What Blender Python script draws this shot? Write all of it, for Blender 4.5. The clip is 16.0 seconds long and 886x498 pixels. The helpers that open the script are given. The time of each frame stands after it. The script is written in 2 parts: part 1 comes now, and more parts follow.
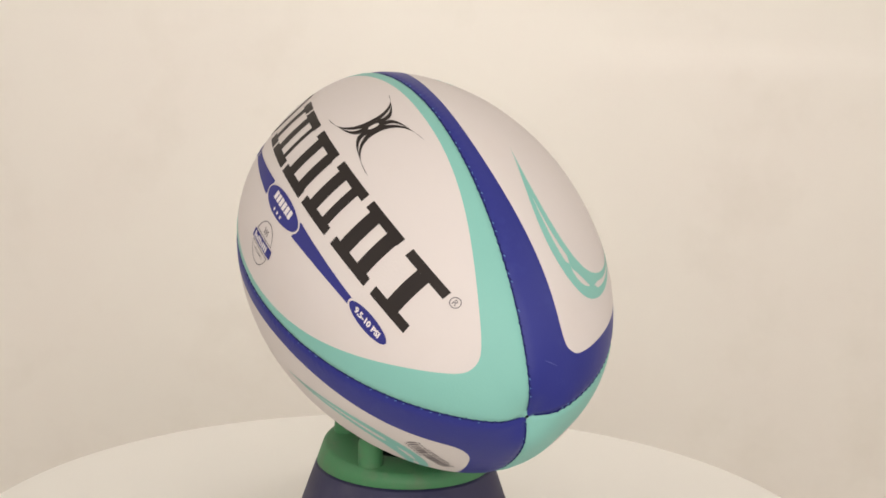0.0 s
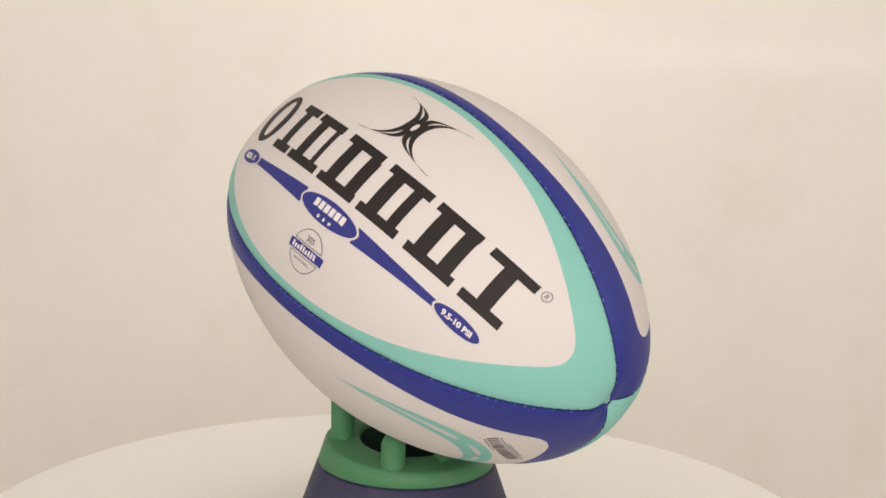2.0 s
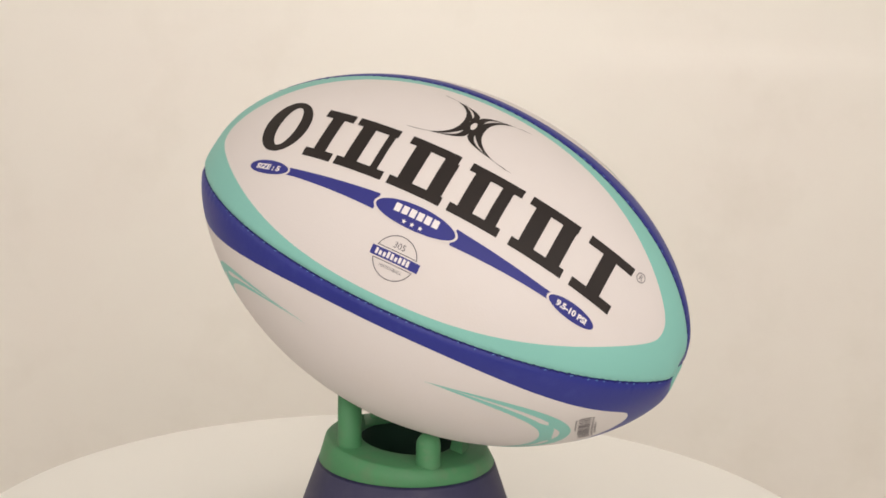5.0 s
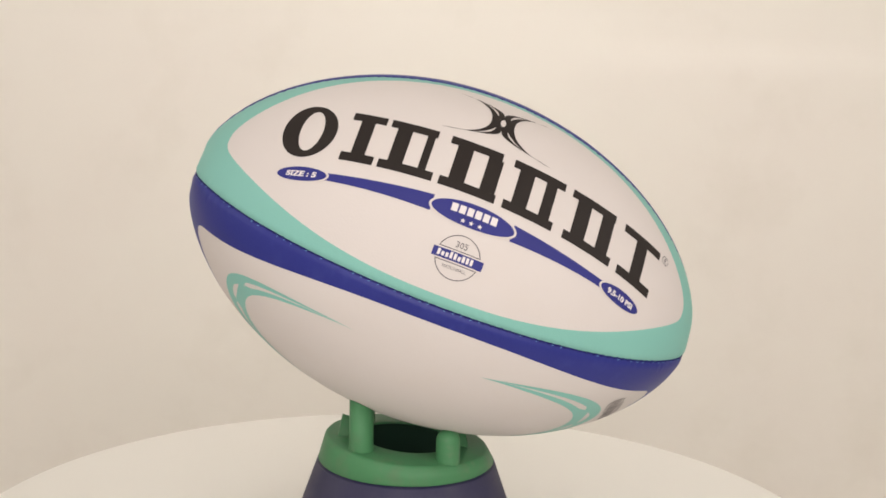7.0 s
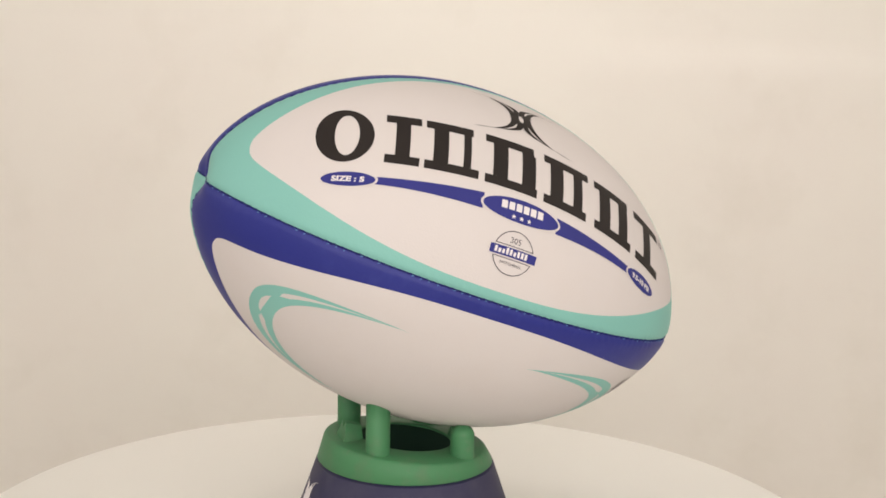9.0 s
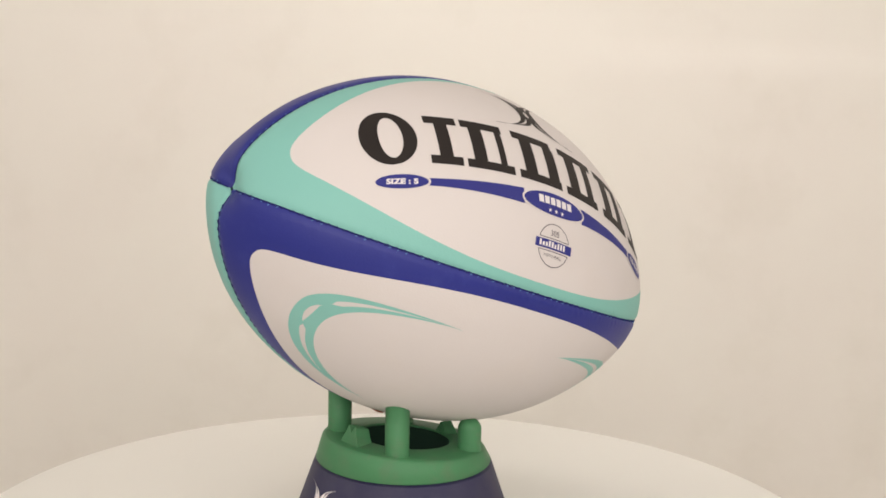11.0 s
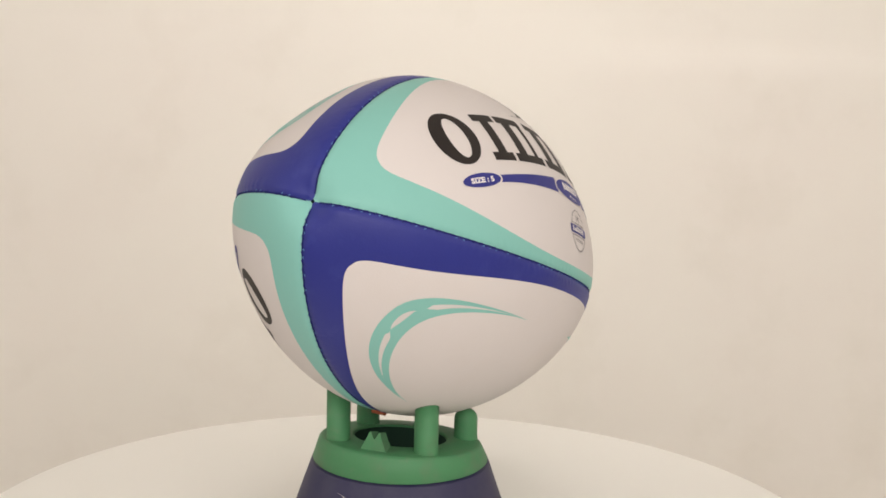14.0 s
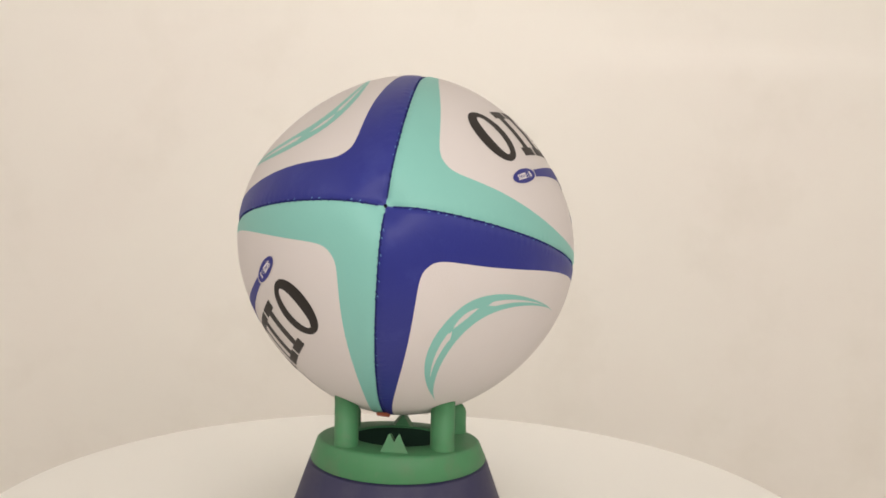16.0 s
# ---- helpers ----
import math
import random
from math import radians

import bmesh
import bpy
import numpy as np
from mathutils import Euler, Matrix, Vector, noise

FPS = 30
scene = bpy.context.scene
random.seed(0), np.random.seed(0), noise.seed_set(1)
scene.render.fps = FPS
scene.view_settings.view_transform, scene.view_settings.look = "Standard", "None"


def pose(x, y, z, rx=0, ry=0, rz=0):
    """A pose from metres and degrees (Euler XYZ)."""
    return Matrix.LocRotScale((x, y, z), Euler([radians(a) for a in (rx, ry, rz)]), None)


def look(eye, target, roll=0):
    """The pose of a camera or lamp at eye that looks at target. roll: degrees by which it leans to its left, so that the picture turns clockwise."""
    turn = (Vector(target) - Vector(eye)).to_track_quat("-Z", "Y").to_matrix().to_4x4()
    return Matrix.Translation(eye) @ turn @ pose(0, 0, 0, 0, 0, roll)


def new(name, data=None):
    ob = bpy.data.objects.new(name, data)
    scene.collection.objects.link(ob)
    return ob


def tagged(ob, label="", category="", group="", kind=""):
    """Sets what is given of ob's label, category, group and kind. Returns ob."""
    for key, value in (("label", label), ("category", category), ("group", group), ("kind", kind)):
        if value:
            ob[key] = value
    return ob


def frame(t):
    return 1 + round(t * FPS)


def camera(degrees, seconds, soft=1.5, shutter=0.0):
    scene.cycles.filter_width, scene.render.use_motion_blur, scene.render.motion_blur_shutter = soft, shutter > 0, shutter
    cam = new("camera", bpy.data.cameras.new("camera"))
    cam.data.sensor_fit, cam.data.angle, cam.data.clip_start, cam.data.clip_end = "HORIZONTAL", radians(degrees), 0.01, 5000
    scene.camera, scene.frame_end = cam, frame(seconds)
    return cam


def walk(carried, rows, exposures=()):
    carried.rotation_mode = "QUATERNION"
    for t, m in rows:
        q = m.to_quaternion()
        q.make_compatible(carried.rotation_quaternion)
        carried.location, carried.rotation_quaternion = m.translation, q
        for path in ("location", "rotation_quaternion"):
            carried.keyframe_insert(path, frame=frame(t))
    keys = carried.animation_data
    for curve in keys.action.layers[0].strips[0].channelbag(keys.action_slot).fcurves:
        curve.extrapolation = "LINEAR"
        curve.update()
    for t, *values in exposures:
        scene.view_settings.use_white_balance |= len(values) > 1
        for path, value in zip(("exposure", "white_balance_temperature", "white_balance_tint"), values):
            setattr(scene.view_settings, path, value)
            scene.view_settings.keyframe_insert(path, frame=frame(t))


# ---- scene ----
cam = camera(29.55, 16.0, soft=1.7)
EYE, YAW, DIP = Vector((0.0, -0.8865, 0.3427)), 0.0236, 0.1955
VIEW = look(EYE, EYE + Vector((math.sin(YAW) * math.cos(DIP), math.cos(YAW) * math.cos(DIP), -math.sin(DIP))), 1.306)
walk(cam, [(0.0, VIEW), (16.0, VIEW)])

# ---- light: warm studio room, unseen soft area lamps added round the table ----
world = bpy.data.worlds.new("room_air")
scene.world = world
world.use_nodes = True
world.node_tree.nodes["Background"].inputs[0].default_value = (1.0, 0.95, 0.88, 1)
world.node_tree.nodes["Background"].inputs[1].default_value = 0.05
scene.view_settings.exposure = 0.0


def added_lamp(name, eye, target, size, power, tint, spread=180.0):
    data = bpy.data.lights.new(name, "AREA")
    data.shape, data.size, data.size_y, data.energy, data.color = "RECTANGLE", size[0], size[1], power, tint
    data.spread = math.radians(spread)
    ob = new(name, data)
    ob.matrix_world = look(eye, target)
    return tagged(ob, "unseen soft area lamp added to light the turntable and backdrop", "lamp", kind="structure")


WARM = (1.0, 0.925, 0.885)
# no lamp is in view; these are placed and powered to suit the brightness
added_lamp("added_front", (0.1, -1.28, 0.60), (0.0, 0.0, 0.12), (1.9, 1.0), 19.0, WARM)
added_lamp("added_overhead", (0.1, -0.25, 1.85), (0, 0.0, 0), (1.8, 1.2), 2.0, WARM)
added_lamp("added_left", (-1.40, -0.35, 0.85), (0, 0.05, 0.10), (1.1, 1.1), 5.6, WARM)
added_lamp("added_right", (1.40, -0.35, 0.85), (0, 0.05, 0.10), (1.1, 1.1), 5.0, WARM)
# small unseen lamp added only to brighten the middle of the backdrop
added_lamp("added_backdrop_fill", (0.05, 0.12, 0.74), (0.05, 0.72, 0.03), (0.30, 0.20), 0.72, WARM, 110.0)

# ---- turning ----
def turned(t):
    """The turntable's pose at t seconds: a steady turn, a trace faster at the end."""
    k = t - 8.0
    return Matrix.Rotation(0.166 * k + 0.000125 * k * k, 4, "Z")


# ---- materials ----
def material(name, colour, rough=0.5, grain=400.0, bump=0.1, depth=0.0005, vary=0.06, stain=8.0, metal=0.0, spec=0.5, cells=False, sheen=0.0):
    m = bpy.data.materials.new(name)
    m.use_nodes = True
    nt = m.node_tree
    b = nt.nodes["Principled BSDF"]
    b.inputs["Metallic"].default_value = metal
    b.inputs["Specular IOR Level"].default_value = spec
    co = nt.nodes.new("ShaderNodeTexCoord")
    big = nt.nodes.new("ShaderNodeTexNoise")
    big.inputs["Scale"].default_value, big.inputs["Detail"].default_value = stain, 4
    fine = nt.nodes.new("ShaderNodeTexVoronoi" if cells else "ShaderNodeTexNoise")
    fine.inputs["Scale"].default_value = grain
    for n in (big, fine):
        nt.links.new(co.outputs["Object"], n.inputs["Vector"])
    mix = nt.nodes.new("ShaderNodeMix")
    mix.data_type = "RGBA"
    mix.inputs["A"].default_value = (*[c * (1 - vary) for c in colour], 1)
    mix.inputs["B"].default_value = (*[min(1, c * (1 + vary)) for c in colour], 1)
    nt.links.new(big.outputs["Fac"], mix.inputs["Factor"])
    nt.links.new(mix.outputs["Result"], b.inputs["Base Color"])
    rr = nt.nodes.new("ShaderNodeMapRange")
    rr.inputs["To Min"].default_value, rr.inputs["To Max"].default_value = max(0, rough - 0.08), min(1, rough + 0.08)
    nt.links.new(big.outputs["Fac"], rr.inputs["Value"])
    nt.links.new(rr.outputs["Result"], b.inputs["Roughness"])
    bu = nt.nodes.new("ShaderNodeBump")
    bu.inputs["Strength"].default_value, bu.inputs["Distance"].default_value = bump, depth
    nt.links.new(fine.outputs["Distance" if cells else "Fac"], bu.inputs["Height"])
    nt.links.new(bu.outputs["Normal"], b.inputs["Normal"])
    return m


def mottle(m, tint, scale, low, high, most=0.8):
    """Lets faint cloudy patches of another tint into a material."""
    nt = m.node_tree
    b = nt.nodes["Principled BSDF"]
    was = b.inputs["Base Color"].links[0].from_socket
    co, no, ra, mx = [nt.nodes.new(k) for k in ("ShaderNodeTexCoord", "ShaderNodeTexNoise", "ShaderNodeMapRange", "ShaderNodeMix")]
    no.inputs["Scale"].default_value, no.inputs["Detail"].default_value, no.inputs["Roughness"].default_value = scale, 5, 0.6
    ra.inputs["From Min"].default_value, ra.inputs["From Max"].default_value, ra.inputs["To Max"].default_value = low, high, most
    mx.data_type = "RGBA"
    mx.inputs["B"].default_value = (*tint, 1)
    nt.links.new(co.outputs["Object"], no.inputs["Vector"])
    nt.links.new(no.outputs["Fac"], ra.inputs["Value"])
    nt.links.new(ra.outputs["Result"], mx.inputs["Factor"])
    nt.links.new(was, mx.inputs["A"])
    nt.links.new(mx.outputs["Result"], b.inputs["Base Color"])


PAPER = material("backdrop_paper", (0.82, 0.795, 0.725), 0.9, 60, 0.15, 0.001, 0.04, 4.5, spec=0.2)

mottle(PAPER, (0.79, 0.74, 0.68), 3.2, 0.45, 0.72, 0.6)
mottle(PAPER, (0.69, 0.655, 0.57), 7.0, 0.52, 0.80, 0.5)
PLASTER = material("wall_plaster", (0.78, 0.75, 0.70), 0.9, 90, 0.2, 0.001, 0.04, 1.5, spec=0.2)
FLOORING = material("floor_vinyl", (0.55, 0.50, 0.45), 0.6, 60, 0.1, 0.001, 0.08, 3)
LAMINATE = material("white_laminate", (0.845, 0.833, 0.775), 0.55, 300, 0.05, 0.0003, 0.02, 6, spec=0.3)
WHITE = material("ball_white", (0.684, 0.640, 0.614), 0.6, 900, 0.12, 0.0003, 0.02, 14, spec=0.25, cells=True)
TURQ = material("ball_turquoise", (0.235, 0.53, 0.465), 0.5, 900, 0.12, 0.0003, 0.04, 14, spec=0.25, cells=True)
NAVY = material("ball_navy", (0.027, 0.034, 0.225), 0.45, 900, 0.12, 0.0003, 0.10, 14, spec=0.28, cells=True)
INK = material("ink_black", (0.024, 0.019, 0.017), 0.55, 900, 0.2, 0.0002, 0.2, 40, spec=0.22)
INK_BLUE = material("ink_blue", (0.030, 0.033, 0.215), 0.55, 900, 0.2, 0.0002, 0.12, 40, spec=0.3)
INK_TURQ = material("ink_turquoise", (0.235, 0.53, 0.465), 0.5, 900, 0.2, 0.0002, 0.06, 40, spec=0.4)
INK_WHITE = material("ink_white", (0.78, 0.74, 0.74), 0.5, 900, 0.2, 0.0002, 0.04, 40, spec=0.35)
INK_GREY = material("ink_grey", (0.12, 0.11, 0.12), 0.6, 900, 0.2, 0.0002, 0.15, 40, spec=0.3)
INK_FAINT = material("ink_faint_grey", (0.20, 0.18, 0.18), 0.6, 900, 0.2, 0.0002, 0.25, 300, spec=0.3)
THREAD = material("thread_navy", (0.018, 0.023, 0.13), 0.8, 2500, 0.5, 0.0004, 0.2, 60, spec=0.2)
LOOP_THREAD = material("thread_pale", (0.13, 0.27, 0.50), 0.8, 2500, 0.5, 0.0004, 0.2, 60, spec=0.2)
GREEN = material("green_rubber", (0.057, 0.203, 0.085), 0.55, 700, 0.2, 0.0003, 0.12, 30, spec=0.4)
CONE = material("navy_rubber", (0.027, 0.026, 0.069), 0.55, 700, 0.25, 0.0003, 0.12, 30, spec=0.4)
# the tee's green rubber with the shade of the hollow put into the colour
HOLLOW_SHADE = material("green_rubber_in_shade", (0.013, 0.036, 0.023), 0.75, 500, 0.2, 0.0003, 0.2, 20, spec=0.2)
mottle(GREEN, (0.115, 0.15, 0.092), 55.0, 0.50, 0.78, 0.55)
mottle(GREEN, (0.14, 0.18, 0.12), 140.0, 0.58, 0.80, 0.4)
mottle(NAVY, (0.06, 0.075, 0.30), 55.0, 0.55, 0.85, 0.5)
mottle(WHITE, (0.66, 0.60, 0.55), 30.0, 0.52, 0.85, 0.4)
mottle(CONE, (0.055, 0.052, 0.085), 45.0, 0.45, 0.75, 0.6)
SCUFF = material("scuffed_navy", (0.10, 0.12, 0.34), 0.7, 900, 0.2, 0.0002, 0.2, 40, spec=0.2)
ORANGE = material("orange_rubber", (0.30, 0.065, 0.018), 0.6, 700, 0.2, 0.0003, 0.1, 40)


# ---- mesh helpers ----
def part(name, bm, mats, parent=None, label="", smooth=True):
    me = bpy.data.meshes.new(name)
    bmesh.ops.recalc_face_normals(bm, faces=bm.faces)
    for f in bm.faces:
        f.smooth = smooth
    bm.to_mesh(me)
    bm.free()
    for m in mats if isinstance(mats, (list, tuple)) else [mats]:
        me.materials.append(m)
    ob = new(name, me)
    ob.parent = parent
    if label:
        tagged(ob, label)
    return ob


def lathe(profile, steps=96, close=False):
    """A turned body from (radius, height) pairs; radius 0 closes the end."""
    bm = bmesh.new()
    rings = []
    for r, z in profile:
        if r < 1e-6:
            rings.append([bm.verts.new((0, 0, z))])
        else:
            rings.append([bm.verts.new((r * math.cos(k * math.tau / steps), r * math.sin(k * math.tau / steps), z)) for k in range(steps)])
    pairs = list(zip(rings, rings[1:])) + ([(rings[-1], rings[0])] if close else [])
    for a, b in pairs:
        for k in range(steps):
            j = (k + 1) % steps
            if len(a) == 1 and len(b) > 1:
                bm.faces.new((a[0], b[k], b[j]))
            elif len(b) == 1 and len(a) > 1:
                bm.faces.new((a[k], a[j], b[0]))
            elif len(a) > 1:
                bm.faces.new((a[k], a[j], b[j], b[k]))
    return bm


def box_bm(x0, x1, y0, y1, z0, z1):
    bm = bmesh.new()
    bmesh.ops.create_cube(bm, size=1, matrix=Matrix.Translation(((x0 + x1) / 2, (y0 + y1) / 2, (z0 + z1) / 2)) @ Matrix.Diagonal((x1 - x0, y1 - y0, z1 - z0, 1)))
    return bm


# ---- the room and the backdrop ----
FLOOR_Z = -0.80
BACK_Y = 0.72


def backdrop():
    """A paper sweep: upright behind the table, bending onto the floor."""
    bm = bmesh.new()
    crease = 0.216
    line = [(BACK_Y, z) for z in (1.9, 1.0, 0.4, crease + 0.020, crease + 0.0016, crease - 0.0016, crease - 0.020, 0.10, 0.0, -0.15)]
    bend = 0.30
    for k in range(0, 13):
        a = k / 12 * math.pi / 2
        line.append((BACK_Y - bend * (1 - math.cos(a)), FLOOR_Z + 0.006 + bend * (1 - math.sin(a))))
    line.append((-0.35, FLOOR_Z + 0.006))
    cols = 121
    grid = []
    for y, z in line:
        row = []
        for k in range(cols):
            x = -1.7 + 3.4 * k / (cols - 1)
            ripple = 0.004 * math.sin(2.1 * x + 1.3) + 0.003 * math.sin(5.3 * x)
            fold = 0.0011 * min(max((x - 0.10) / 0.12, 0.0), 1.0)
            if crease - 0.01 < z < crease + 0.01:
                ripple += fold if z > crease else -fold
            ripple += 0.0014 * math.sin(17.0 * x + 0.7) * math.sin(6.1 * x) * math.cos(3.0 * z)
            row.append(bm.verts.new((x, y + ripple * (1 if z > FLOOR_Z + 0.1 else 0), z)))
        grid.append(row)
    for a, b in zip(grid, grid[1:]):
        for k in range(cols - 1):
            bm.faces.new((a[k], a[k + 1], b[k + 1], b[k]))
    ob = part("backdrop", bm, PAPER)
    tagged(ob, "cream white studio paper sweep behind the turntable", "backdrop", kind="structure")


backdrop()
for name, dims, mat, words in (
        ("floor", (-2.2, 2.2, -2.4, 1.6, FLOOR_Z - 0.1, FLOOR_Z), FLOORING, "plain pale studio floor"),
        ("ceiling", (-2.2, 2.2, -2.4, 1.6, 2.0, 2.1), PLASTER, "plain white studio ceiling"),
        ("wall_north", (-2.2, 2.2, 1.5, 1.6, FLOOR_Z, 2.0), PLASTER, "plain off-white studio wall behind the backdrop"),
        ("wall_south", (-2.2, 2.2, -2.4, -2.3, FLOOR_Z, 2.0), PLASTER, "plain off-white studio wall"),
        ("wall_west", (-2.3, -2.2, -2.4, 1.6, FLOOR_Z, 2.0), PLASTER, "plain off-white studio wall"),
        ("wall_east", (2.2, 2.3, -2.4, 1.6, FLOOR_Z, 2.0), PLASTER, "plain off-white studio wall")):
    tagged(part(name, box_bm(*dims), mat, smooth=False), words, name.split("_")[0], kind="structure")


# ---- the turntable ----
def turntable():
    base = tagged(new("turntable"), "round white display turntable with a smooth laminate top", "turntable")
    r = 0.2512
    part("disc", lathe([(0, 0), (r - 0.006, 0), (r - 0.0036, -0.0005), (r - 0.0014, -0.0017), (r - 0.0003, -0.0038), (r, -0.006), (r, -0.021), (r - 0.002, -0.024), (0, -0.024)], 160), LAMINATE, base)
    part("pedestal", lathe([(0, -0.0245), (0.09, -0.0245), (0.09, -0.05), (0.055, -0.07), (0.055, FLOOR_Z + 0.05), (0.16, FLOOR_Z + 0.03), (0.17, FLOOR_Z + 0.012), (0.17, FLOOR_Z + 0.008), (0, FLOOR_Z + 0.008)], 64), LAMINATE, base)
    return base


TABLE = turntable()

# ---- the ball: shape ----
HALF, GIRTH = 0.1425, 0.0905
SEAMS = ((4.0, 0.8, 0.5), (95.4, 2.2, 0.0), (184.7, 0.8, 0.0), (275.0, 0.0, 0.0))
BALL_AT = Vector((0.0206, 0.0031, 0.1633))
AZ, EL = 0.1498, -0.3458
AXIS = Vector((math.cos(AZ) * math.cos(EL), math.sin(AZ) * math.cos(EL), math.sin(EL)))
SIDE = Vector((0, 0, 1)).cross(AXIS).normalized()
UP = AXIS.cross(SIDE)
BALL_POSE = Matrix.Translation(BALL_AT) @ Matrix((AXIS, SIDE, UP)).transposed().to_4x4()


def girth(x):
    u = min(abs(x) / HALF, 1.0)
    return GIRTH * max(1 - u ** 1.967, 0.0) ** 0.5854


def seam_at(k, x):
    """The angle of a seam, which bows a little towards the ends."""
    at, bow, tilt = SEAMS[k % 4]
    return at + bow * (x / HALF) ** 2 + tilt * x / HALF + (360 if k > 3 else 0)


def lobed(x, degrees):
    """The radius there: the ball is a little squared, fullest along the seams."""
    u = min(abs(x) / HALF, 1.0)
    # one panel is blown a little fuller towards an end, its neighbour is slacker at the other
    full = 0.035 * min(max((x - 0.03) / 0.08, 0.0), 1.0) * math.exp(-(((degrees - 312 + 180) % 360 - 180) / 32) ** 2)
    slack = 0.026 * min(max((-x - 0.03) / 0.06, 0.0), 1.0) * math.exp(-(((degrees - 62 + 180) % 360 - 180) / 26) ** 2)
    return girth(x) * (1 + full - slack + (0.0128 + 0.0309 * u * u) * math.cos(4 * math.radians(degrees - 5.5)))


def skin(x, degrees, lift=0.0, seam=True):
    """A point of the ball's skin at x along its axis and an angle round it; panels meet in a groove at the seams."""
    r = lobed(x, degrees)
    off = min(abs((degrees - seam_at(k, x) + 180) % 360 - 180) for k in range(4)) * math.pi / 180 * r
    out = lift
    if seam:
        out -= 0.0010 * math.exp(-(off / 0.0016) ** 2) * min(1, r / 0.004)
        out += 0.00011 * math.sin(math.tau * x / 0.0043 + 2.0 * math.sin(x * 140 + degrees)) * (1 + math.sin(x * 310 + degrees)) * math.exp(-((off - 0.0026) / 0.0018) ** 2) * min(1, r / 0.03)
    pull = 1 - (0.034 if x > 0 else 0.045) * math.exp(-(r / 0.0105) ** 2)
    drop = 0.0010 * math.exp(-(r / 0.022) ** 2)
    slope = (girth(x + 0.0005) - girth(x - 0.0005)) / 0.001 if abs(x) < HALF - 0.0006 else -math.copysign(9, x)
    n = Vector((-slope, 1)).normalized()
    a = math.radians(degrees)
    rad = max(r + n[1] * out, 0.0)
    return Vector((x * pull + n[0] * out, rad * math.cos(a), rad * math.sin(a) - drop))


# arc length along a meridian, for laying flat prints on the skin
ARC = [(0.0, 0.0)]
for k in range(1, 401):
    xa, xb = HALF * (k - 1) / 400, HALF * k / 400
    ARC.append((ARC[-1][0] + math.hypot(xb - xa, girth(xb) - girth(xa)), xb))
ARC_S, ARC_X = np.array([a for a, b in ARC]), np.array([b for a, b in ARC])


def x_of(s):
    return math.copysign(float(np.interp(abs(s), ARC_S, ARC_X)), s)


def s_of(x):
    return math.copysign(float(np.interp(abs(x), ARC_X, ARC_S)), x)


def lay(s, t, centre, lift):
    """A print's point: s metres along, t metres across (down) from the middle of the panel at that angle."""
    x = x_of(s)
    return skin(x, centre + math.degrees(t / max(girth(x), 0.01)), lift)


END = 0.1265


def field(x, wide, p, q, near=1.0):
    """Half the width, in degrees, of the white field of a panel; near sharpens the end at negative x."""
    u = abs(x) / END
    p *= near if x < 0 else 1.0
    return max(wide * (1 - u ** p) ** q, 0.02) if u < 1 else 0.02


def panel_mesh(centre, seam, up, down, skew=0.0):
    """The panel from one seam to the next with a white field in a coloured border."""
    bm = bmesh.new()
    rows = 280
    xs = [HALF * 0.9998 * math.sin(math.pi * (k / rows - 0.5)) for k in range(rows + 1)]
    for k in (0, 0.0001, 0.0003, 0.0007, 0.0014, 0.0024):
        xs += [END - k, k - END]
    xs.sort()
    edge, mid = 9, 22
    strips = []
    for x in xs:
        first, last = seam_at(seam, x) - centre, seam_at(seam + 1, x) - centre
        lean = skew * (x / END) ** 4 if -END < x < 0 else 0.0
        a, b = lean - field(x, *up), lean + field(x, *down)
        ang = [first + (a - first) * (k / edge) ** 1.4 for k in range(edge)] + [a + (b - a) * k / mid for k in range(mid)] + [last + (b - last) * (1 - k / edge) ** 1.4 for k in range(edge + 1)]
        strips.append([bm.verts.new(skin(x, centre + w)) for w in ang])
    for (xa, a), (xb, b) in zip(zip(xs, strips), zip(xs[1:], strips[1:])):
        for k in range(len(a) - 1):
            f = bm.faces.new((a[k], a[k + 1], b[k + 1], b[k]))
            f.material_index = 0 if edge <= k < edge + mid and abs((xa + xb) / 2) < END else 1
    bmesh.ops.remove_doubles(bm, verts=bm.verts, dist=1e-6)
    return bm


# ---- the ball: prints ----
def flat_poly(points):
    bm = bmesh.new()
    bm.faces.new([bm.verts.new((x, y, 0)) for x, y in points])
    return bm


def flat_rect(x0, x1, y0, y1):
    return flat_poly([(x0, y0), (x1, y0), (x1, y1), (x0, y1)])


def flat_ellipse(cx, cy, a, b, n=48):
    return flat_poly([(cx + a * math.cos(k * math.tau / n), cy + b * math.sin(k * math.tau / n)) for k in range(n)])


def flat_band(edge_a, edge_b):
    """A strip between two lines of points."""
    bm = bmesh.new()
    va, vb = [bm.verts.new((*q, 0)) for q in edge_a], [bm.verts.new((*q, 0)) for q in edge_b]
    for k in range(len(va) - 1):
        bm.faces.new((va[k], va[k + 1], vb[k + 1], vb[k]))
    bmesh.ops.remove_doubles(bm, verts=bm.verts, dist=1e-6)
    return bm


def flat_arc(cx, cy, a, b, width, a0, a1, n=32):
    ang = [math.radians(a0 + (a1 - a0) * k / n) for k in range(n + 1)]
    return flat_band([(cx + a * math.cos(q), cy + b * math.sin(q)) for q in ang], [(cx + (a - width) * math.cos(q), cy + (b - width) * math.sin(q)) for q in ang])


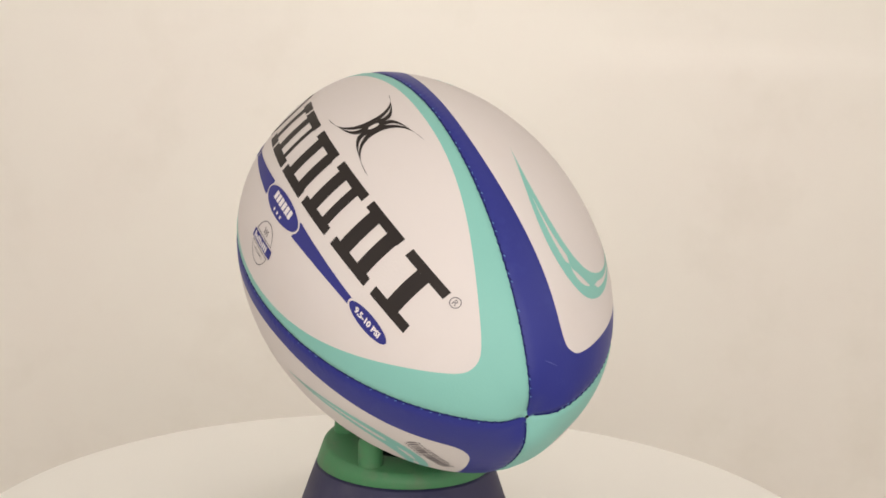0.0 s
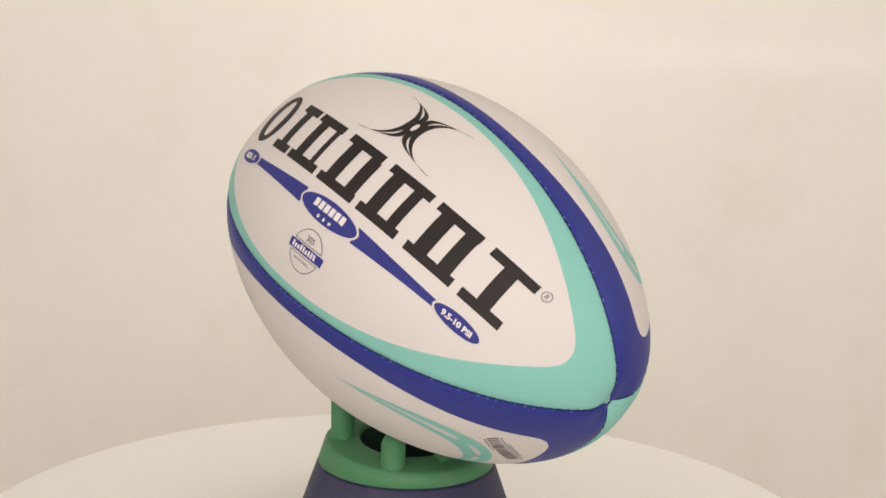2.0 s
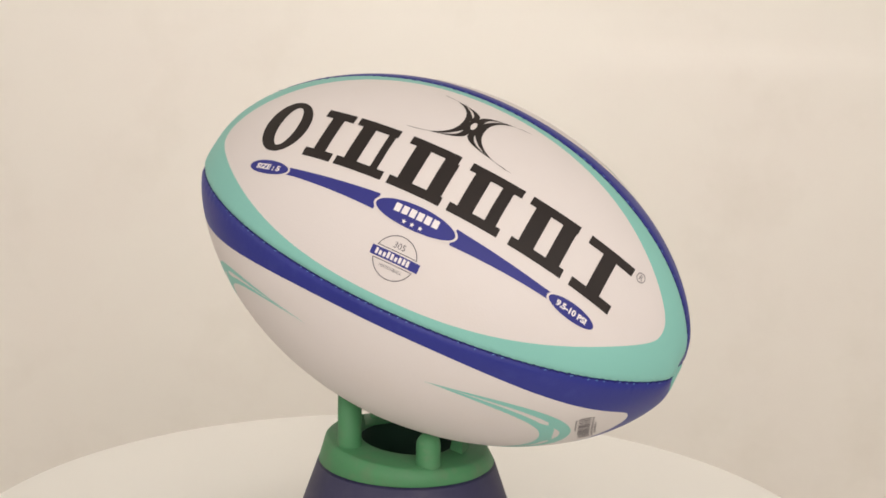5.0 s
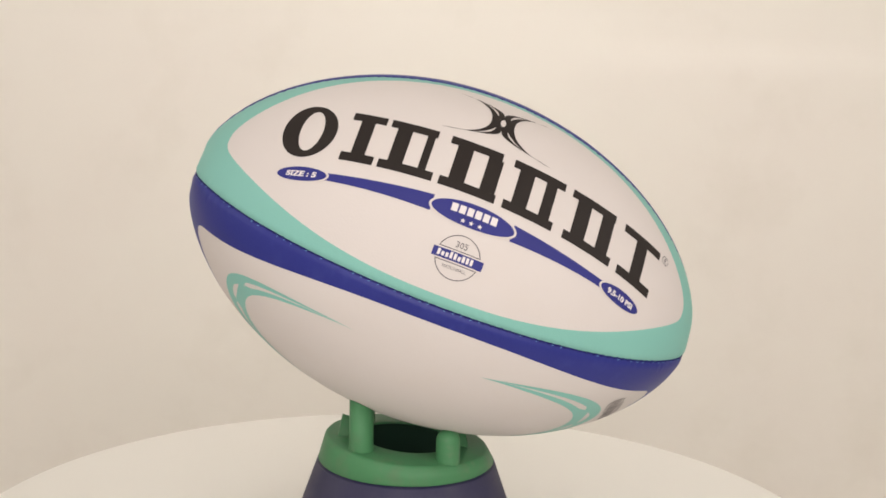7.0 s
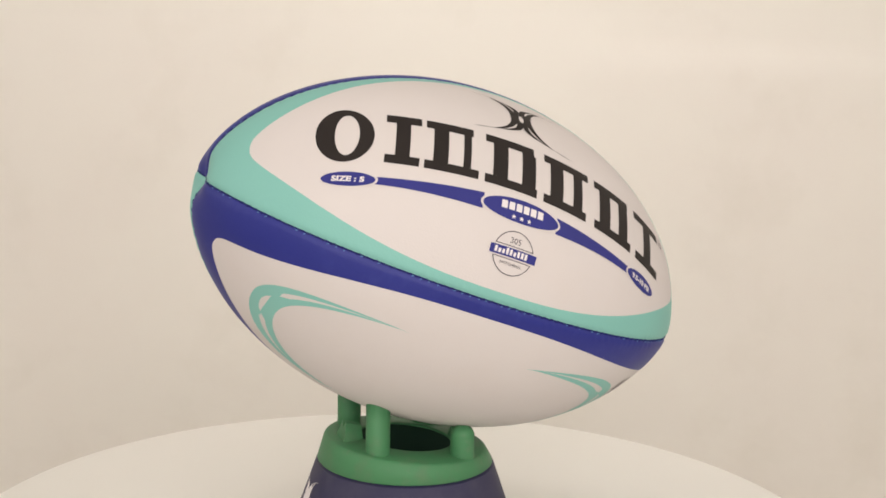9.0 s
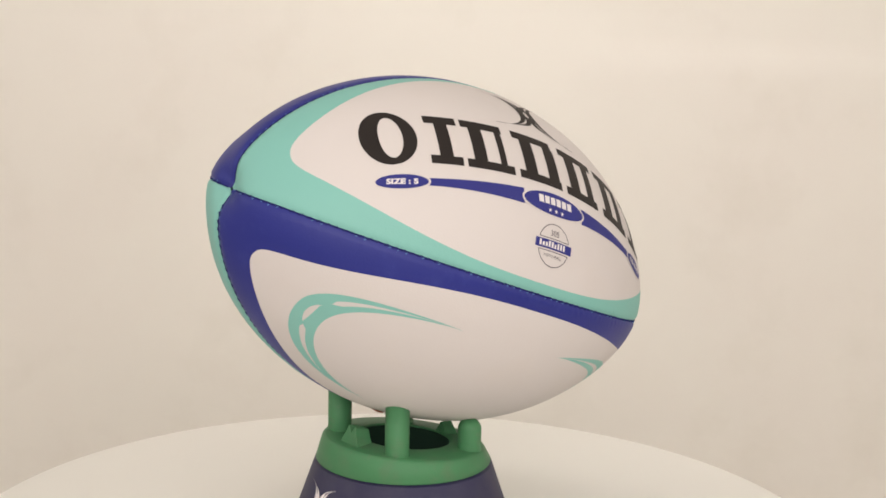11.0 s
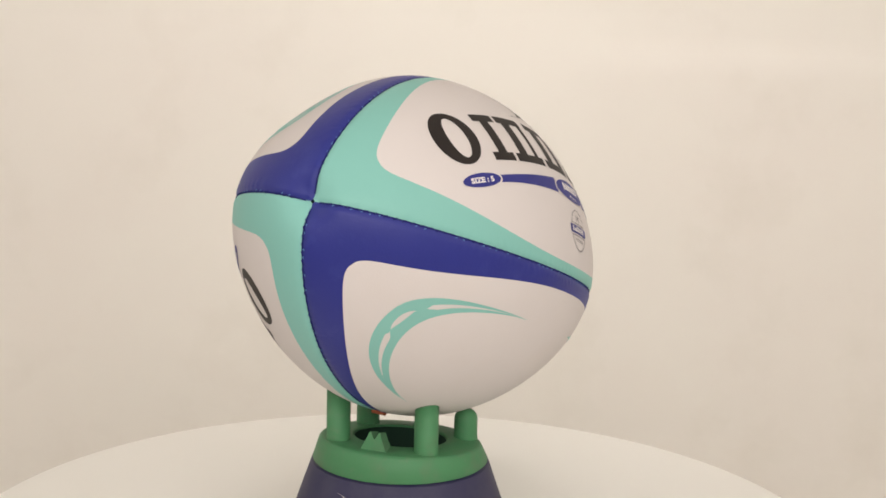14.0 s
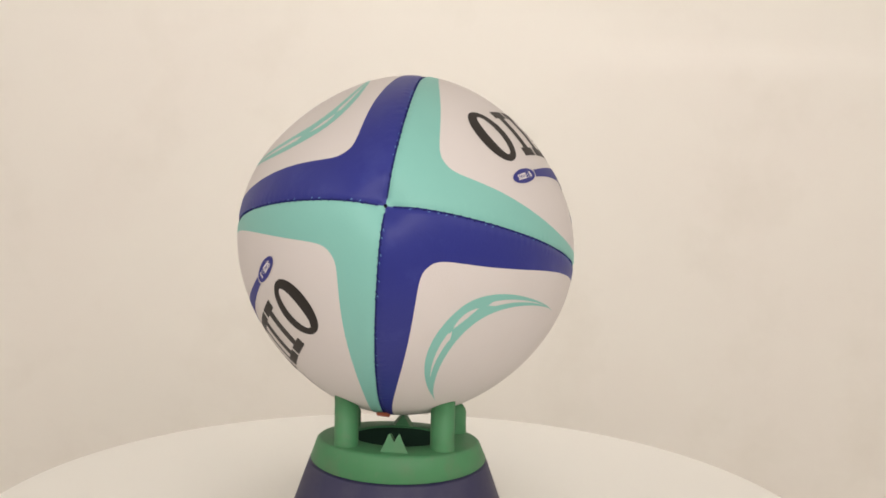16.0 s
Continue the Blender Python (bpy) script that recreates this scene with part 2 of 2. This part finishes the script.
def flat_text(words, height, cx, cy, bold=0.0, stretch=1.0):
    """Lettering of that cap height in metres, centred; it reads with y down."""
    cu = bpy.data.curves.new("lettering", "FONT")
    cu.body, cu.align_x, cu.size, cu.offset, cu.resolution_u = words, "CENTER", 1.0, bold, 3
    ob = bpy.data.objects.new("lettering", cu)
    scene.collection.objects.link(ob)
    bpy.context.view_layer.update()
    me = bpy.data.meshes.new_from_object(ob.evaluated_get(bpy.context.evaluated_depsgraph_get()))
    bm = bmesh.new()
    bm.from_mesh(me)
    bpy.data.objects.remove(ob)
    bpy.data.meshes.remove(me)
    k = height / 0.69
    for v in bm.verts:
        v.co = Vector((cx + v.co.x * k * stretch, cy + height / 2 - v.co.y * k, 0))
    return bm


def join_flat(*bms):
    bm = bmesh.new()
    for b in bms:
        made = {v: bm.verts.new(v.co) for v in b.verts}
        for f in b.faces:
            bm.faces.new([made[v] for v in f.verts])
        b.free()
    return bm


def print_on(name, bm, mat, centre, lift, parent, label=""):
    """Cuts a flat print small and lays it on the panel at that angle."""
    step = 0.0045
    for axis in (0, 1):
        lo, hi = min(v.co[axis] for v in bm.verts), max(v.co[axis] for v in bm.verts)
        k = math.floor(lo / step) + 1
        while k * step < hi:
            n = Vector((0, 0, 0))
            n[axis] = 1
            bmesh.ops.bisect_plane(bm, geom=bm.verts[:] + bm.edges[:] + bm.faces[:], plane_co=n * (k * step), plane_no=n, dist=1e-7)
            k += 1
    for v in bm.verts:
        v.co = lay(v.co.x, v.co.y, centre, lift)
    return part(name, bm, mat, parent, label)


def emblem_block(top, low, upper, lower, stems):
    """A bold block of the word mark: an upper and a lower slab joined by upright stems, its edges rising with s."""
    def band(x0, x1, f0, f1):
        def edge(f):
            return [(x, top(x) + (low(x) - top(x)) * f) for x in (x0, x1)]
        return flat_band(edge(f0), edge(f1))
    slab = 0.165
    return join_flat(band(*upper, 0, slab), band(*lower, 1 - slab, 1), *[band(x0, x1, slab, 1 - slab) for x0, x1 in stems])


def flat_ring(cx, cy, a, b, n=48):
    """A bold oval, thick at its sides and thin above and below."""
    turns = [k * math.tau / n for k in range(n + 1)]
    return flat_band([(cx + a * math.cos(q), cy + b * math.sin(q)) for q in turns], [(cx + 0.08 * a + a * 0.42 * math.cos(q), cy + b * 0.76 * math.sin(q)) for q in turns])


def crescent(outer, inner, slits, middle=0.55):
    """Two strokes of a crescent between an outer and an inner line (functions of -1 to 1), parted by tapering slits (from, to, width 0 to 1)."""
    n = 64
    rows = []
    for k in range(n + 1):
        f = -1 + 2 * k / n
        o, i = Vector(outer(f)), Vector(inner(f))
        gap = max([w * math.sin(math.pi * (f - a) / (b - a)) ** 0.8 for a, b, w in slits if a < f < b] or [0.0])
        rows.append((o, o.lerp(i, middle - gap / 2), o.lerp(i, middle + gap / 2), i))
    return join_flat(flat_band([r[0] for r in rows], [r[1] for r in rows]), flat_band([r[2] for r in rows], [r[3] for r in rows]))


def swoosh(sign, above, below):
    """A crescent round the end of a panel, cut by three slits: a long one on either flank and a short one between."""
    def line(base, reach, rise, high, down):
        def at(q):
            return Vector((sign * (base + reach * max(math.cos(q), 0.0) ** (high if q < 0 else down)), rise * math.sin(q)))
        return at
    more = 0.0018 if sign > 0 else 0.0
    outer, inner = line(0.0337, 0.0758 + more, 0.0397, above, below), line(0.0345, 0.0590 + more, 0.0396, 1.45, 1.2)
    slits = ((-0.95, -0.18, 0.29, 0.54), (0.66, 0.19, 0.27, 0.55))
    n = 110
    rows = []
    for k in range(n + 1):
        f = -1 + 2 * k / n
        q = f * math.pi / 2
        o, i = outer(q), inner(q)
        gap, mid = 0.0, 0.5
        for tip, blunt, w, m in slits:
            h = (f - tip) / (blunt - tip)
            if 0 < h < 1:
                gap, mid = w * h ** 0.6 * min(1.0, (1 - h) * 14), m
        if -0.10 < f < 0.16:
            gap, mid = 0.21 * math.sin(math.pi * (f + 0.10) / 0.26) ** 0.7, 0.46
        rows.append((o, o.lerp(i, mid - gap / 2), o.lerp(i, mid + gap / 2), i))
    return join_flat(flat_band([r[0] for r in rows], [r[1] for r in rows]), flat_band([r[2] for r in rows], [r[3] for r in rows]))


def star(cx, cy, r):
    return flat_poly([(cx + (r if k % 2 == 0 else r * 0.42) * math.sin(k * math.pi / 5), cy - (r if k % 2 == 0 else r * 0.42) * math.cos(k * math.pi / 5)) for k in range(10)])


def name_panel(ball, centre, seam, wide, low_wide):
    p = part("panel", panel_mesh(centre, seam, (wide, 2.75, 0.41), (low_wide, 2.75, 0.41)), [WHITE, TURQ], ball, "white panel with a turquoise border and a black word mark")
    def top(x):
        return -0.0176 + 0.0141 * x

    def low(x):
        return 0.0125 + 0.0125 * x
    print_on("emblem_block", flat_ring(-0.0928, -0.0038, 0.0147, 0.0166), INK, centre, 0.0001, p, "bold black oval of the word mark")
    for upper, lower, stems in (
            ((-0.0724, -0.0547), (-0.0725, -0.0551), ((-0.0675, -0.0602),)),
            ((-0.0523, -0.0280), (-0.0527, -0.0247), ((-0.0485, -0.0408), (-0.0330, -0.0290))),
            ((-0.0213, 0.0060), (-0.0214, 0.0080), ((-0.0172, -0.0090), (-0.0010, 0.0070))),
            ((0.0123, 0.0415), (0.0120, 0.0399), ((0.0160, 0.0243), (0.0310, 0.0372))),
            ((0.0461, 0.0740), (0.0461, 0.0765), ((0.0499, 0.0585), (0.0655, 0.0735))),
            ((0.0806, 0.1090), (0.0815, 0.1070), ((0.0902, 0.0986),))):
        print_on("emblem_block", emblem_block(top, low, upper, lower, stems), INK, centre, 0.0001, p, "bold black block of the word mark")
    # winged emblem above the word mark: two crescents back to back
    cy = -0.0392

    def blade(sx, sy, reach, rise):
        """One arm: from a rounded flank and a notch at the middle out to its tip."""
        def flank(f):
            q = (f + 1) / 2 * math.pi / 2
            return (0.0012 + sx * (0.0062 + (reach - 0.0062) * (1 - math.cos(q)) ** 1.12), cy + sy * rise * math.sin(q))

        def notch(f):
            q = (f + 1) / 2
            return (0.0012 + sx * reach * q ** 2, cy + sy * (0.0050 + (rise - 0.0050) * q ** 0.62))
        return crescent(notch, flank, ((-0.80, 0.35, 0.22),), 0.5)
    core = flat_poly([(0.0012 - 0.0062, cy), (0.0012, cy - 0.0050), (0.0012 + 0.0062, cy), (0.0012, cy + 0.0050)])
    print_on("emblem", join_flat(core, blade(-1, -1, 0.0248, 0.0163), blade(1, -1, 0.0256, 0.0158), blade(-1, 1, 0.0295, 0.0165), blade(1, 1, 0.0298, 0.0172)), INK, centre, 0.0001, p, "black four-armed winged emblem")
    print_on("emblem_eye", flat_ellipse(0.0012, cy, 0.0014, 0.0030, 20), WHITE, centre, 0.0002, p)
    # banner: two long ribbons, three ovals
    def mid(s):
        return 0.0228 + 0.009 * s

    sa, sb, sc, sd = -0.0752, -0.0205, 0.0215, 0.0762
    n = 20

    def ribbon(s0, h0, s1, h1):
        f = [k / n for k in range(n + 1)]
        return flat_band([(s0 + (s1 - s0) * q, mid(s0 + (s1 - s0) * q) - h0 - (h1 - h0) * q ** 1.3) for q in f], [(s0 + (s1 - s0) * q, mid(s0 + (s1 - s0) * q) + h0 + (h1 - h0) * q ** 1.3) for q in f])
    print_on("ribbon", ribbon(sa, 0.0020, sb, 0.0043), INK_BLUE, centre, 0.00015, p)
    print_on("ribbon", ribbon(sd, 0.0019, sc, 0.0044), INK_BLUE, centre, 0.00015, p)
    for s0, s1, h, words, sides in ((-0.1017, -0.0750, 0.0038, "SIZE : 5", [(-50, 50)]), (-0.0207, 0.0226, 0.0062, "", [(-50, 50), (130, 230)]), (0.0757, 0.1032, 0.0040, "9.5-10 PSI", [(130, 230)])):
        c, a = (s0 + s1) / 2, (s1 - s0) / 2
        y = mid(c)
        for a0, a1 in sides:
            print_on("oval_rim", flat_arc(c, y, a + 0.0012, h + 0.0012, 0.0016, a0, a1), WHITE, centre, 0.00018, p)
        oval = print_on("oval", flat_ellipse(c, y, a, h), INK_BLUE, centre, 0.00025, p)
        if words:
            print_on("lettering", flat_text(words, 0.0026, c, y, 0.045, 1.38 if words[0] == "S" else 1.2), INK_WHITE, centre, 0.0004, p)
        else:
            for k in range(6):
                print_on("bar", flat_rect(c - 0.0118 + k * 0.0041, c - 0.0118 + k * 0.0041 + 0.0032, y - 0.0036, y + 0.0006), INK_WHITE, centre, 0.0004, p)
            for k in (-1, 0, 1):
                print_on("star", star(c + k * 0.0044, y + 0.0038, 0.0014), INK_WHITE, centre, 0.0004, p)
    # round badge
    by = 0.0447
    for a0, a1 in ((197, 343), (17, 163)):
        print_on("badge_ring", flat_arc(0.0004, by, 0.0112, 0.0112, 0.00045, a0, a1), INK_GREY, centre, 0.0002, p)
        e = math.radians(a0)
        yy = by + 0.0112 * math.sin(e)
        print_on("badge_line", flat_rect(0.0004 - 0.0107, 0.0004 + 0.0107, yy - 0.0002, yy + 0.0002), INK_GREY, centre, 0.0002, p)
    print_on("badge_band", flat_rect(-0.0125, 0.0134, by - 0.0023, by + 0.0023), INK_BLUE, centre, 0.0002, p)
    for k, h in enumerate((0.0030, 0.0022, 0.0022, 0.0032, 0.0030, 0.0022, 0.0030, 0.0030, 0.0030)):
        print_on("bar", flat_rect(-0.0100 + k * 0.0021, -0.0100 + k * 0.0021 + 0.0014, by + 0.0014 - h, by + 0.0014), INK_WHITE, centre, 0.0004, p)
    print_on("lettering", flat_text("305", 0.0030, 0.0004, by - 0.0062, 0.0), INK_GREY, centre, 0.0002, p)
    print_on("lettering", flat_text("MATCHBALL", 0.0015, 0.0004, by + 0.0056, 0.0), INK_GREY, centre, 0.0002, p)
    # registered sign
    rs, rt = 0.1140, -0.0143
    print_on("mark_ring", flat_arc(rs, rt, 0.0028, 0.0028, 0.0004, 0, 360), INK_GREY, centre, 0.0002, p)
    print_on("lettering", flat_text("R", 0.0028, rs, rt), INK_GREY, centre, 0.0002, p)


def plain_panel(ball, centre, seam, barcode):
    if barcode:
        shape = panel_mesh(centre, seam, (39.9, 2.4, 0.40, 0.95), (41.8, 2.5, 0.40, 0.84), 2.4)
    else:
        shape = panel_mesh(centre, seam, (40.2, 2.7, 0.40), (40.6, 2.5, 0.40), 0.8)
    p = part("panel", shape, [WHITE, NAVY], ball, "white panel with a navy border and turquoise crescents")
    for sign in (-1, 1):
        # each crescent is fuller on one flank
        full = sign < 0 if barcode else sign > 0
        print_on("crescent", swoosh(sign, 1.35 if full else 1.0, 0.80 if full else 1.0), INK_TURQ, centre, 0.0001, p, "slim turquoise crescent with white slits")
    if barcode:
        # a code of bars side by side, with small unreadable print above and below it
        random.seed(5)
        t = -0.0135
        while t < 0.0150:
            w = random.choice((0.0004, 0.0006, 0.0010, 0.0014))
            print_on("bar", flat_rect(0.1150, 0.1212, t, t + w), INK_FAINT, centre, 0.0002, p)
            t += w + random.choice((0.0004, 0.0006, 0.0009))
        for s0, first, count in ((0.1132, -0.0125, 6), (0.1220, -0.0130, 12), (0.1236, -0.0060, 7)):
            for k in range(count):
                t = first + k * 0.0024
                print_on("bar", flat_rect(s0, s0 + 0.0010, t, t + random.uniform(0.0011, 0.0019)), INK_FAINT, centre, 0.0002, p)
    else:
        print_on("scuff", flat_band([(0.1530, 0.0135), (0.1528, 0.0100), (0.1527, 0.0050)], [(0.1532, 0.0135), (0.1533, 0.0100), (0.1529, 0.0050)]), SCUFF, centre, 0.0001, p, "faint pale scuff on the navy border")


def seam_line(ball, number):
    """The sunk seam between two panels with its stitches."""
    bm = bmesh.new()
    n = 120
    rows = []
    for k in range(n + 1):
        x = HALF * 0.998 * math.sin(math.pi * (k / n - 0.5))
        r = max(girth(x), 0.004)
        half = math.degrees(0.0004 / r)
        rows.append([bm.verts.new(skin(x, seam_at(number, x) + half * e, 0.00018, True)) for e in (-1, 0, 1)])
    for a, b in zip(rows, rows[1:]):
        for k in (0, 1):
            bm.faces.new((a[k], a[k + 1], b[k + 1], b[k]))
    seam = part("seam", bm, THREAD, ball, "dark stitched seam between two panels")
    random.seed(number)
    # the navy border lies on this side
    navy = 1 if round((seam_at(number, 0) + 45 - 50) / 180) * 180 == round((seam_at(number, 0) + 45 - 50) / 90) * 90 else -1
    s = 0.010 - ARC_S[-1]
    while s < ARC_S[-1] - 0.010:
        x = x_of(s)
        degrees = seam_at(number, x)
        a, b = skin(x_of(s - 0.001), degrees, 0), skin(x_of(s + 0.001), degrees, 0)
        along = (b - a).normalized()
        out = (skin(x, degrees, 0.001, False) - skin(x, degrees, 0, False)).normalized()
        across = out.cross(along)
        lean = (along * math.cos(0.5) + across * math.sin(0.5) * (1 if random.random() < 0.85 else 0.3)).normalized()
        m = Matrix((lean, out.cross(lean), out)).transposed().to_4x4()
        ob = new("stitch", STITCH)
        ob.parent = seam
        ob.matrix_local = Matrix.Translation(skin(x, degrees, 0.0003)) @ m @ Matrix.Diagonal((random.uniform(0.85, 1.1), 1, 1, 1))
        if random.random() < 0.55:
            side = navy * random.uniform(0.0004, 0.0009)
            loop = new("stitch", LOOP)
            loop.parent = seam
            loop.matrix_local = Matrix.Translation(skin(x_of(s + 0.002), degrees + math.degrees(side / max(girth(x), 0.004)), 0.0001)) @ m @ Matrix.Diagonal((random.uniform(0.6, 1.1), 1, 1, 1))
        s += random.uniform(0.0041, 0.0049)


def stitch_mesh(mat, size):
    bm = bmesh.new()
    bmesh.ops.create_icosphere(bm, subdivisions=1, radius=1, matrix=Matrix.Diagonal((*size, 1)))
    for f in bm.faces:
        f.smooth = True
    me = bpy.data.meshes.new("stitch")
    bm.to_mesh(me)
    bm.free()
    me.materials.append(mat)
    return me


STITCH = stitch_mesh(THREAD, (0.0015, 0.00042, 0.00042))
LOOP = stitch_mesh(LOOP_THREAD, (0.0008, 0.00030, 0.00028))


def rugby_ball():
    ball = tagged(new("rugby_ball"), "white, turquoise and navy rugby ball resting tilted on a kicking tee", "ball")
    name_panel(ball, 140, 1, 40.1, 41.0)
    plain_panel(ball, 230, 2, True)
    name_panel(ball, 319.4, 3, 40.4, 40.7)
    plain_panel(ball, 50, 0, False)
    for k in range(4):
        seam_line(ball, k)
    bm = box_bm(-0.0020, 0.0030, -0.0036, 0.0036, 0.0, 0.0021)
    bmesh.ops.bevel(bm, geom=bm.edges[:], offset=0.0005, segments=2, affect="EDGES")
    for v in bm.verts:
        v.co = skin(v.co.x, 275.5 + math.degrees(v.co.y / GIRTH), v.co.z - 0.0004, False)
    part("valve_tab", bm, ORANGE, ball, "small orange tab at the seam under the ball", False)
    return ball


BALL = rugby_ball()
BALL.matrix_world = BALL_POSE

# ---- the kicking tee ----
BALL_BACK = BALL_POSE.inverted()


def top_z(x, y):
    """Height of the sloping face of the green ring."""
    return 0.0598 - 0.09 * x


def under_ball(x, y):
    """Height of the ball's underside over a place of the table."""
    z = 0.05
    while z < 0.16:
        q = BALL_BACK @ Vector((x, y, z))
        if abs(q.x) < HALF and math.hypot(q.y, q.z) < lobed(q.x, math.degrees(math.atan2(q.z, q.y))) - 0.0004:
            return z
        z += 0.0002
    return 0.16


TEE_AT = (0.0029, 0.0019)


def peg_bm(x, y, radius, dome, sunk):
    bm = bmesh.new()
    steps, rings = 28, []
    base = top_z(x, y) - 0.006
    for dz, k in ((0, 1.0), (0.0055, 1.06), (0.0075, 1.02), (0.010, 1.0)):
        rings.append([bm.verts.new((x + radius * k * math.cos(i * math.tau / steps), y + radius * k * math.sin(i * math.tau / steps), base + dz)) for i in range(steps)])
    for k in (1.0, 0.97, 0.88, 0.72, 0.5, 0.25):
        ring = []
        for i in range(steps):
            px, py = x + radius * k * math.cos(i * math.tau / steps), y + radius * k * math.sin(i * math.tau / steps)
            top = dome - 0.95 * radius * (1 - math.sqrt(max(0, 1 - k * k))) if dome else under_ball(px, py) + sunk
            ring.append(bm.verts.new((px, py, min(top, 0.1))))
        rings.append(ring)
    for a, b in zip(rings, rings[1:]):
        for i in range(steps):
            j = (i + 1) % steps
            bm.faces.new((a[i], a[j], b[j], b[i]))
    bm.faces.new(rings[-1])
    bm.faces.new(rings[0])
    return bm


def notch_bm(angle, radius, outline, depth):
    """Pointed teeth on the ring, side by side, running outwards; outline in (across, height)."""
    bm = bmesh.new()
    c, s = math.cos(angle), math.sin(angle)
    rows = []
    for r, k in ((radius + depth / 2, 1.0), (radius - depth / 2, 0.8)):
        row = []
        for a, h in outline:
            a *= k
            rr = r - 0.22 * h * (1 if r > radius else 0)
            x, y = TEE_AT[0] + rr * c - a * s, TEE_AT[1] + rr * s + a * c
            row.append(bm.verts.new((x, y, top_z(x, y) - 0.001 + h * (1.0 if r > radius else 0.85))))
        rows.append(row)
    a, b = rows
    for k in range(len(a) - 1):
        bm.faces.new((a[k], a[k + 1], b[k + 1], b[k]))
    bm.faces.new((a[-1], a[0], b[0], b[-1]))
    bm.faces.new(a)
    bm.faces.new(list(reversed(b)))
    return bm


def kicking_tee():
    tee = tagged(new("kicking_tee"), "navy rubber kicking tee with green pegged top on a turntable", "tee")

    def place(bm, lean):
        for v in bm.verts:
            if lean == "ring":
                k = min(max((v.co.z - 0.0495) / 0.0103, 0), 1)
                v.co.z += -(0.0003 + 0.008 * v.co.x) * (1 - k) - 0.09 * v.co.x * k
            elif lean == "cone":
                v.co.z -= (0.0003 + 0.008 * v.co.x) * min(max(v.co.z / 0.0494, 0), 1) ** 1.5
            v.co.x += TEE_AT[0]
            v.co.y += TEE_AT[1]
        return bm
    part("cone", place(lathe([(0.030, 0.001), (0.0660, 0.001), (0.0663, 0.004), (0.0650, 0.007), (0.0580, 0.022), (0.0491, 0.0478), (0.0486, 0.0482), (0.0472, 0.0483), (0.0470, 0.0489), (0.0304, 0.0489), (0.0304, 0.006), (0.0300, 0.004)], 96, True), "cone"), CONE, tee, "dark navy rubber cone")
    ring = [(0.0476, 0.0490), (0.0483, 0.0496), (0.0448, 0.0587), (0.0438, 0.0596), (0.0428, 0.0598), (0.0340, 0.0602), (0.0268, 0.0610), (0.0258, 0.0608), (0.0254, 0.0604), (0.0254, 0.0599), (0.0300, 0.0592), (0.0302, 0.0485)]
    part("ring", place(lathe(ring, 96, True), "ring"), GREEN, tee, "green rubber collar with a sloping top")
    # the well is coloured dark to stand for the shade inside it
    part("well", place(lathe([(0, 0.008), (0.0244, 0.008), (0.0250, 0.0597), (0.0299, 0.0590), (0.0299, 0.004), (0, 0.004)], 48), "ring"), HOLLOW_SHADE, tee, "hollow of the green tee, shade painted into its dark colour")
    for x, y, dome, sunk in ((-0.0255, 0.0239, 0, 0.0048), (-0.0168, -0.0270, 0, 0.0062), (0.0297, -0.0239, 0.0750, 0), (0.0190, 0.0345, 0.0735, 0)):
        part("peg", peg_bm(x, y, 0.0065, dome, sunk), GREEN, tee)
    w, h = 0.0082, 0.0113
    twin = [(-w, 0), (-0.58 * w, 0.6 * h), (-0.38 * w, 0.97 * h), (-0.30 * w, h), (0.0, 0.62 * h), (0.30 * w, h), (0.38 * w, 0.97 * h), (0.58 * w, 0.6 * h), (w, 0)]
    part("notch", notch_bm(math.radians(189.8), 0.0320, twin, 0.0115), GREEN, tee, "pair of pointed green teeth", False)
    single = [(-0.0080, -0.001), (-0.0060, 0.0012), (-0.0010, 0.0098), (0.0004, 0.0096), (0.0052, 0.0030), (0.0085, -0.001)]
    part("notch", notch_bm(math.radians(9), 0.0303, single, 0.0080), GREEN, tee, "single pointed green tooth", False)

    # white winged emblem on the cone, spread over angle and height
    def on_cone(bm):
        step = 0.003
        for axis in (0, 1):
            for k in range(-8, 9):
                n = Vector((0, 0, 0))
                n[axis] = 1
                bmesh.ops.bisect_plane(bm, geom=bm.verts[:] + bm.edges[:] + bm.faces[:], plane_co=n * (k * step), plane_no=n, dist=1e-7)
        for v in bm.verts:
            z = 0.0320 - v.co.y * 0.95
            r = 0.0493 + (0.0485 - z) * 0.3283 + 0.0003
            a = math.radians(185.9) + v.co.x / 0.0535
            v.co = Vector((r * math.cos(a), r * math.sin(a), z))
        return bm

    def arm(sign):
        def line(bulge, power):
            return lambda f: (sign * (bulge + (0.0150 - bulge) * (1 - math.cos(f * math.pi / 2)) ** power), 0.0100 * math.sin(f * math.pi / 2))
        return crescent(line(-0.0004, 1.1), line(0.0048, 1.6), ((-0.92, -0.3, 0.4), (0.3, 0.92, 0.4)))
    part("emblem", place(on_cone(join_flat(arm(-1), arm(1))), "cone"), INK_WHITE, tee, "white winged emblem on the cone")
    return tee


TEE = kicking_tee()


# ---- what turns ----
def motions():
    rows = [k * 0.2 for k in range(81)]
    walk(TABLE, [(t, turned(t)) for t in rows])
    walk(TEE, [(t, turned(t)) for t in rows])
    walk(BALL, [(t, turned(t) @ BALL_POSE) for t in rows])


motions()
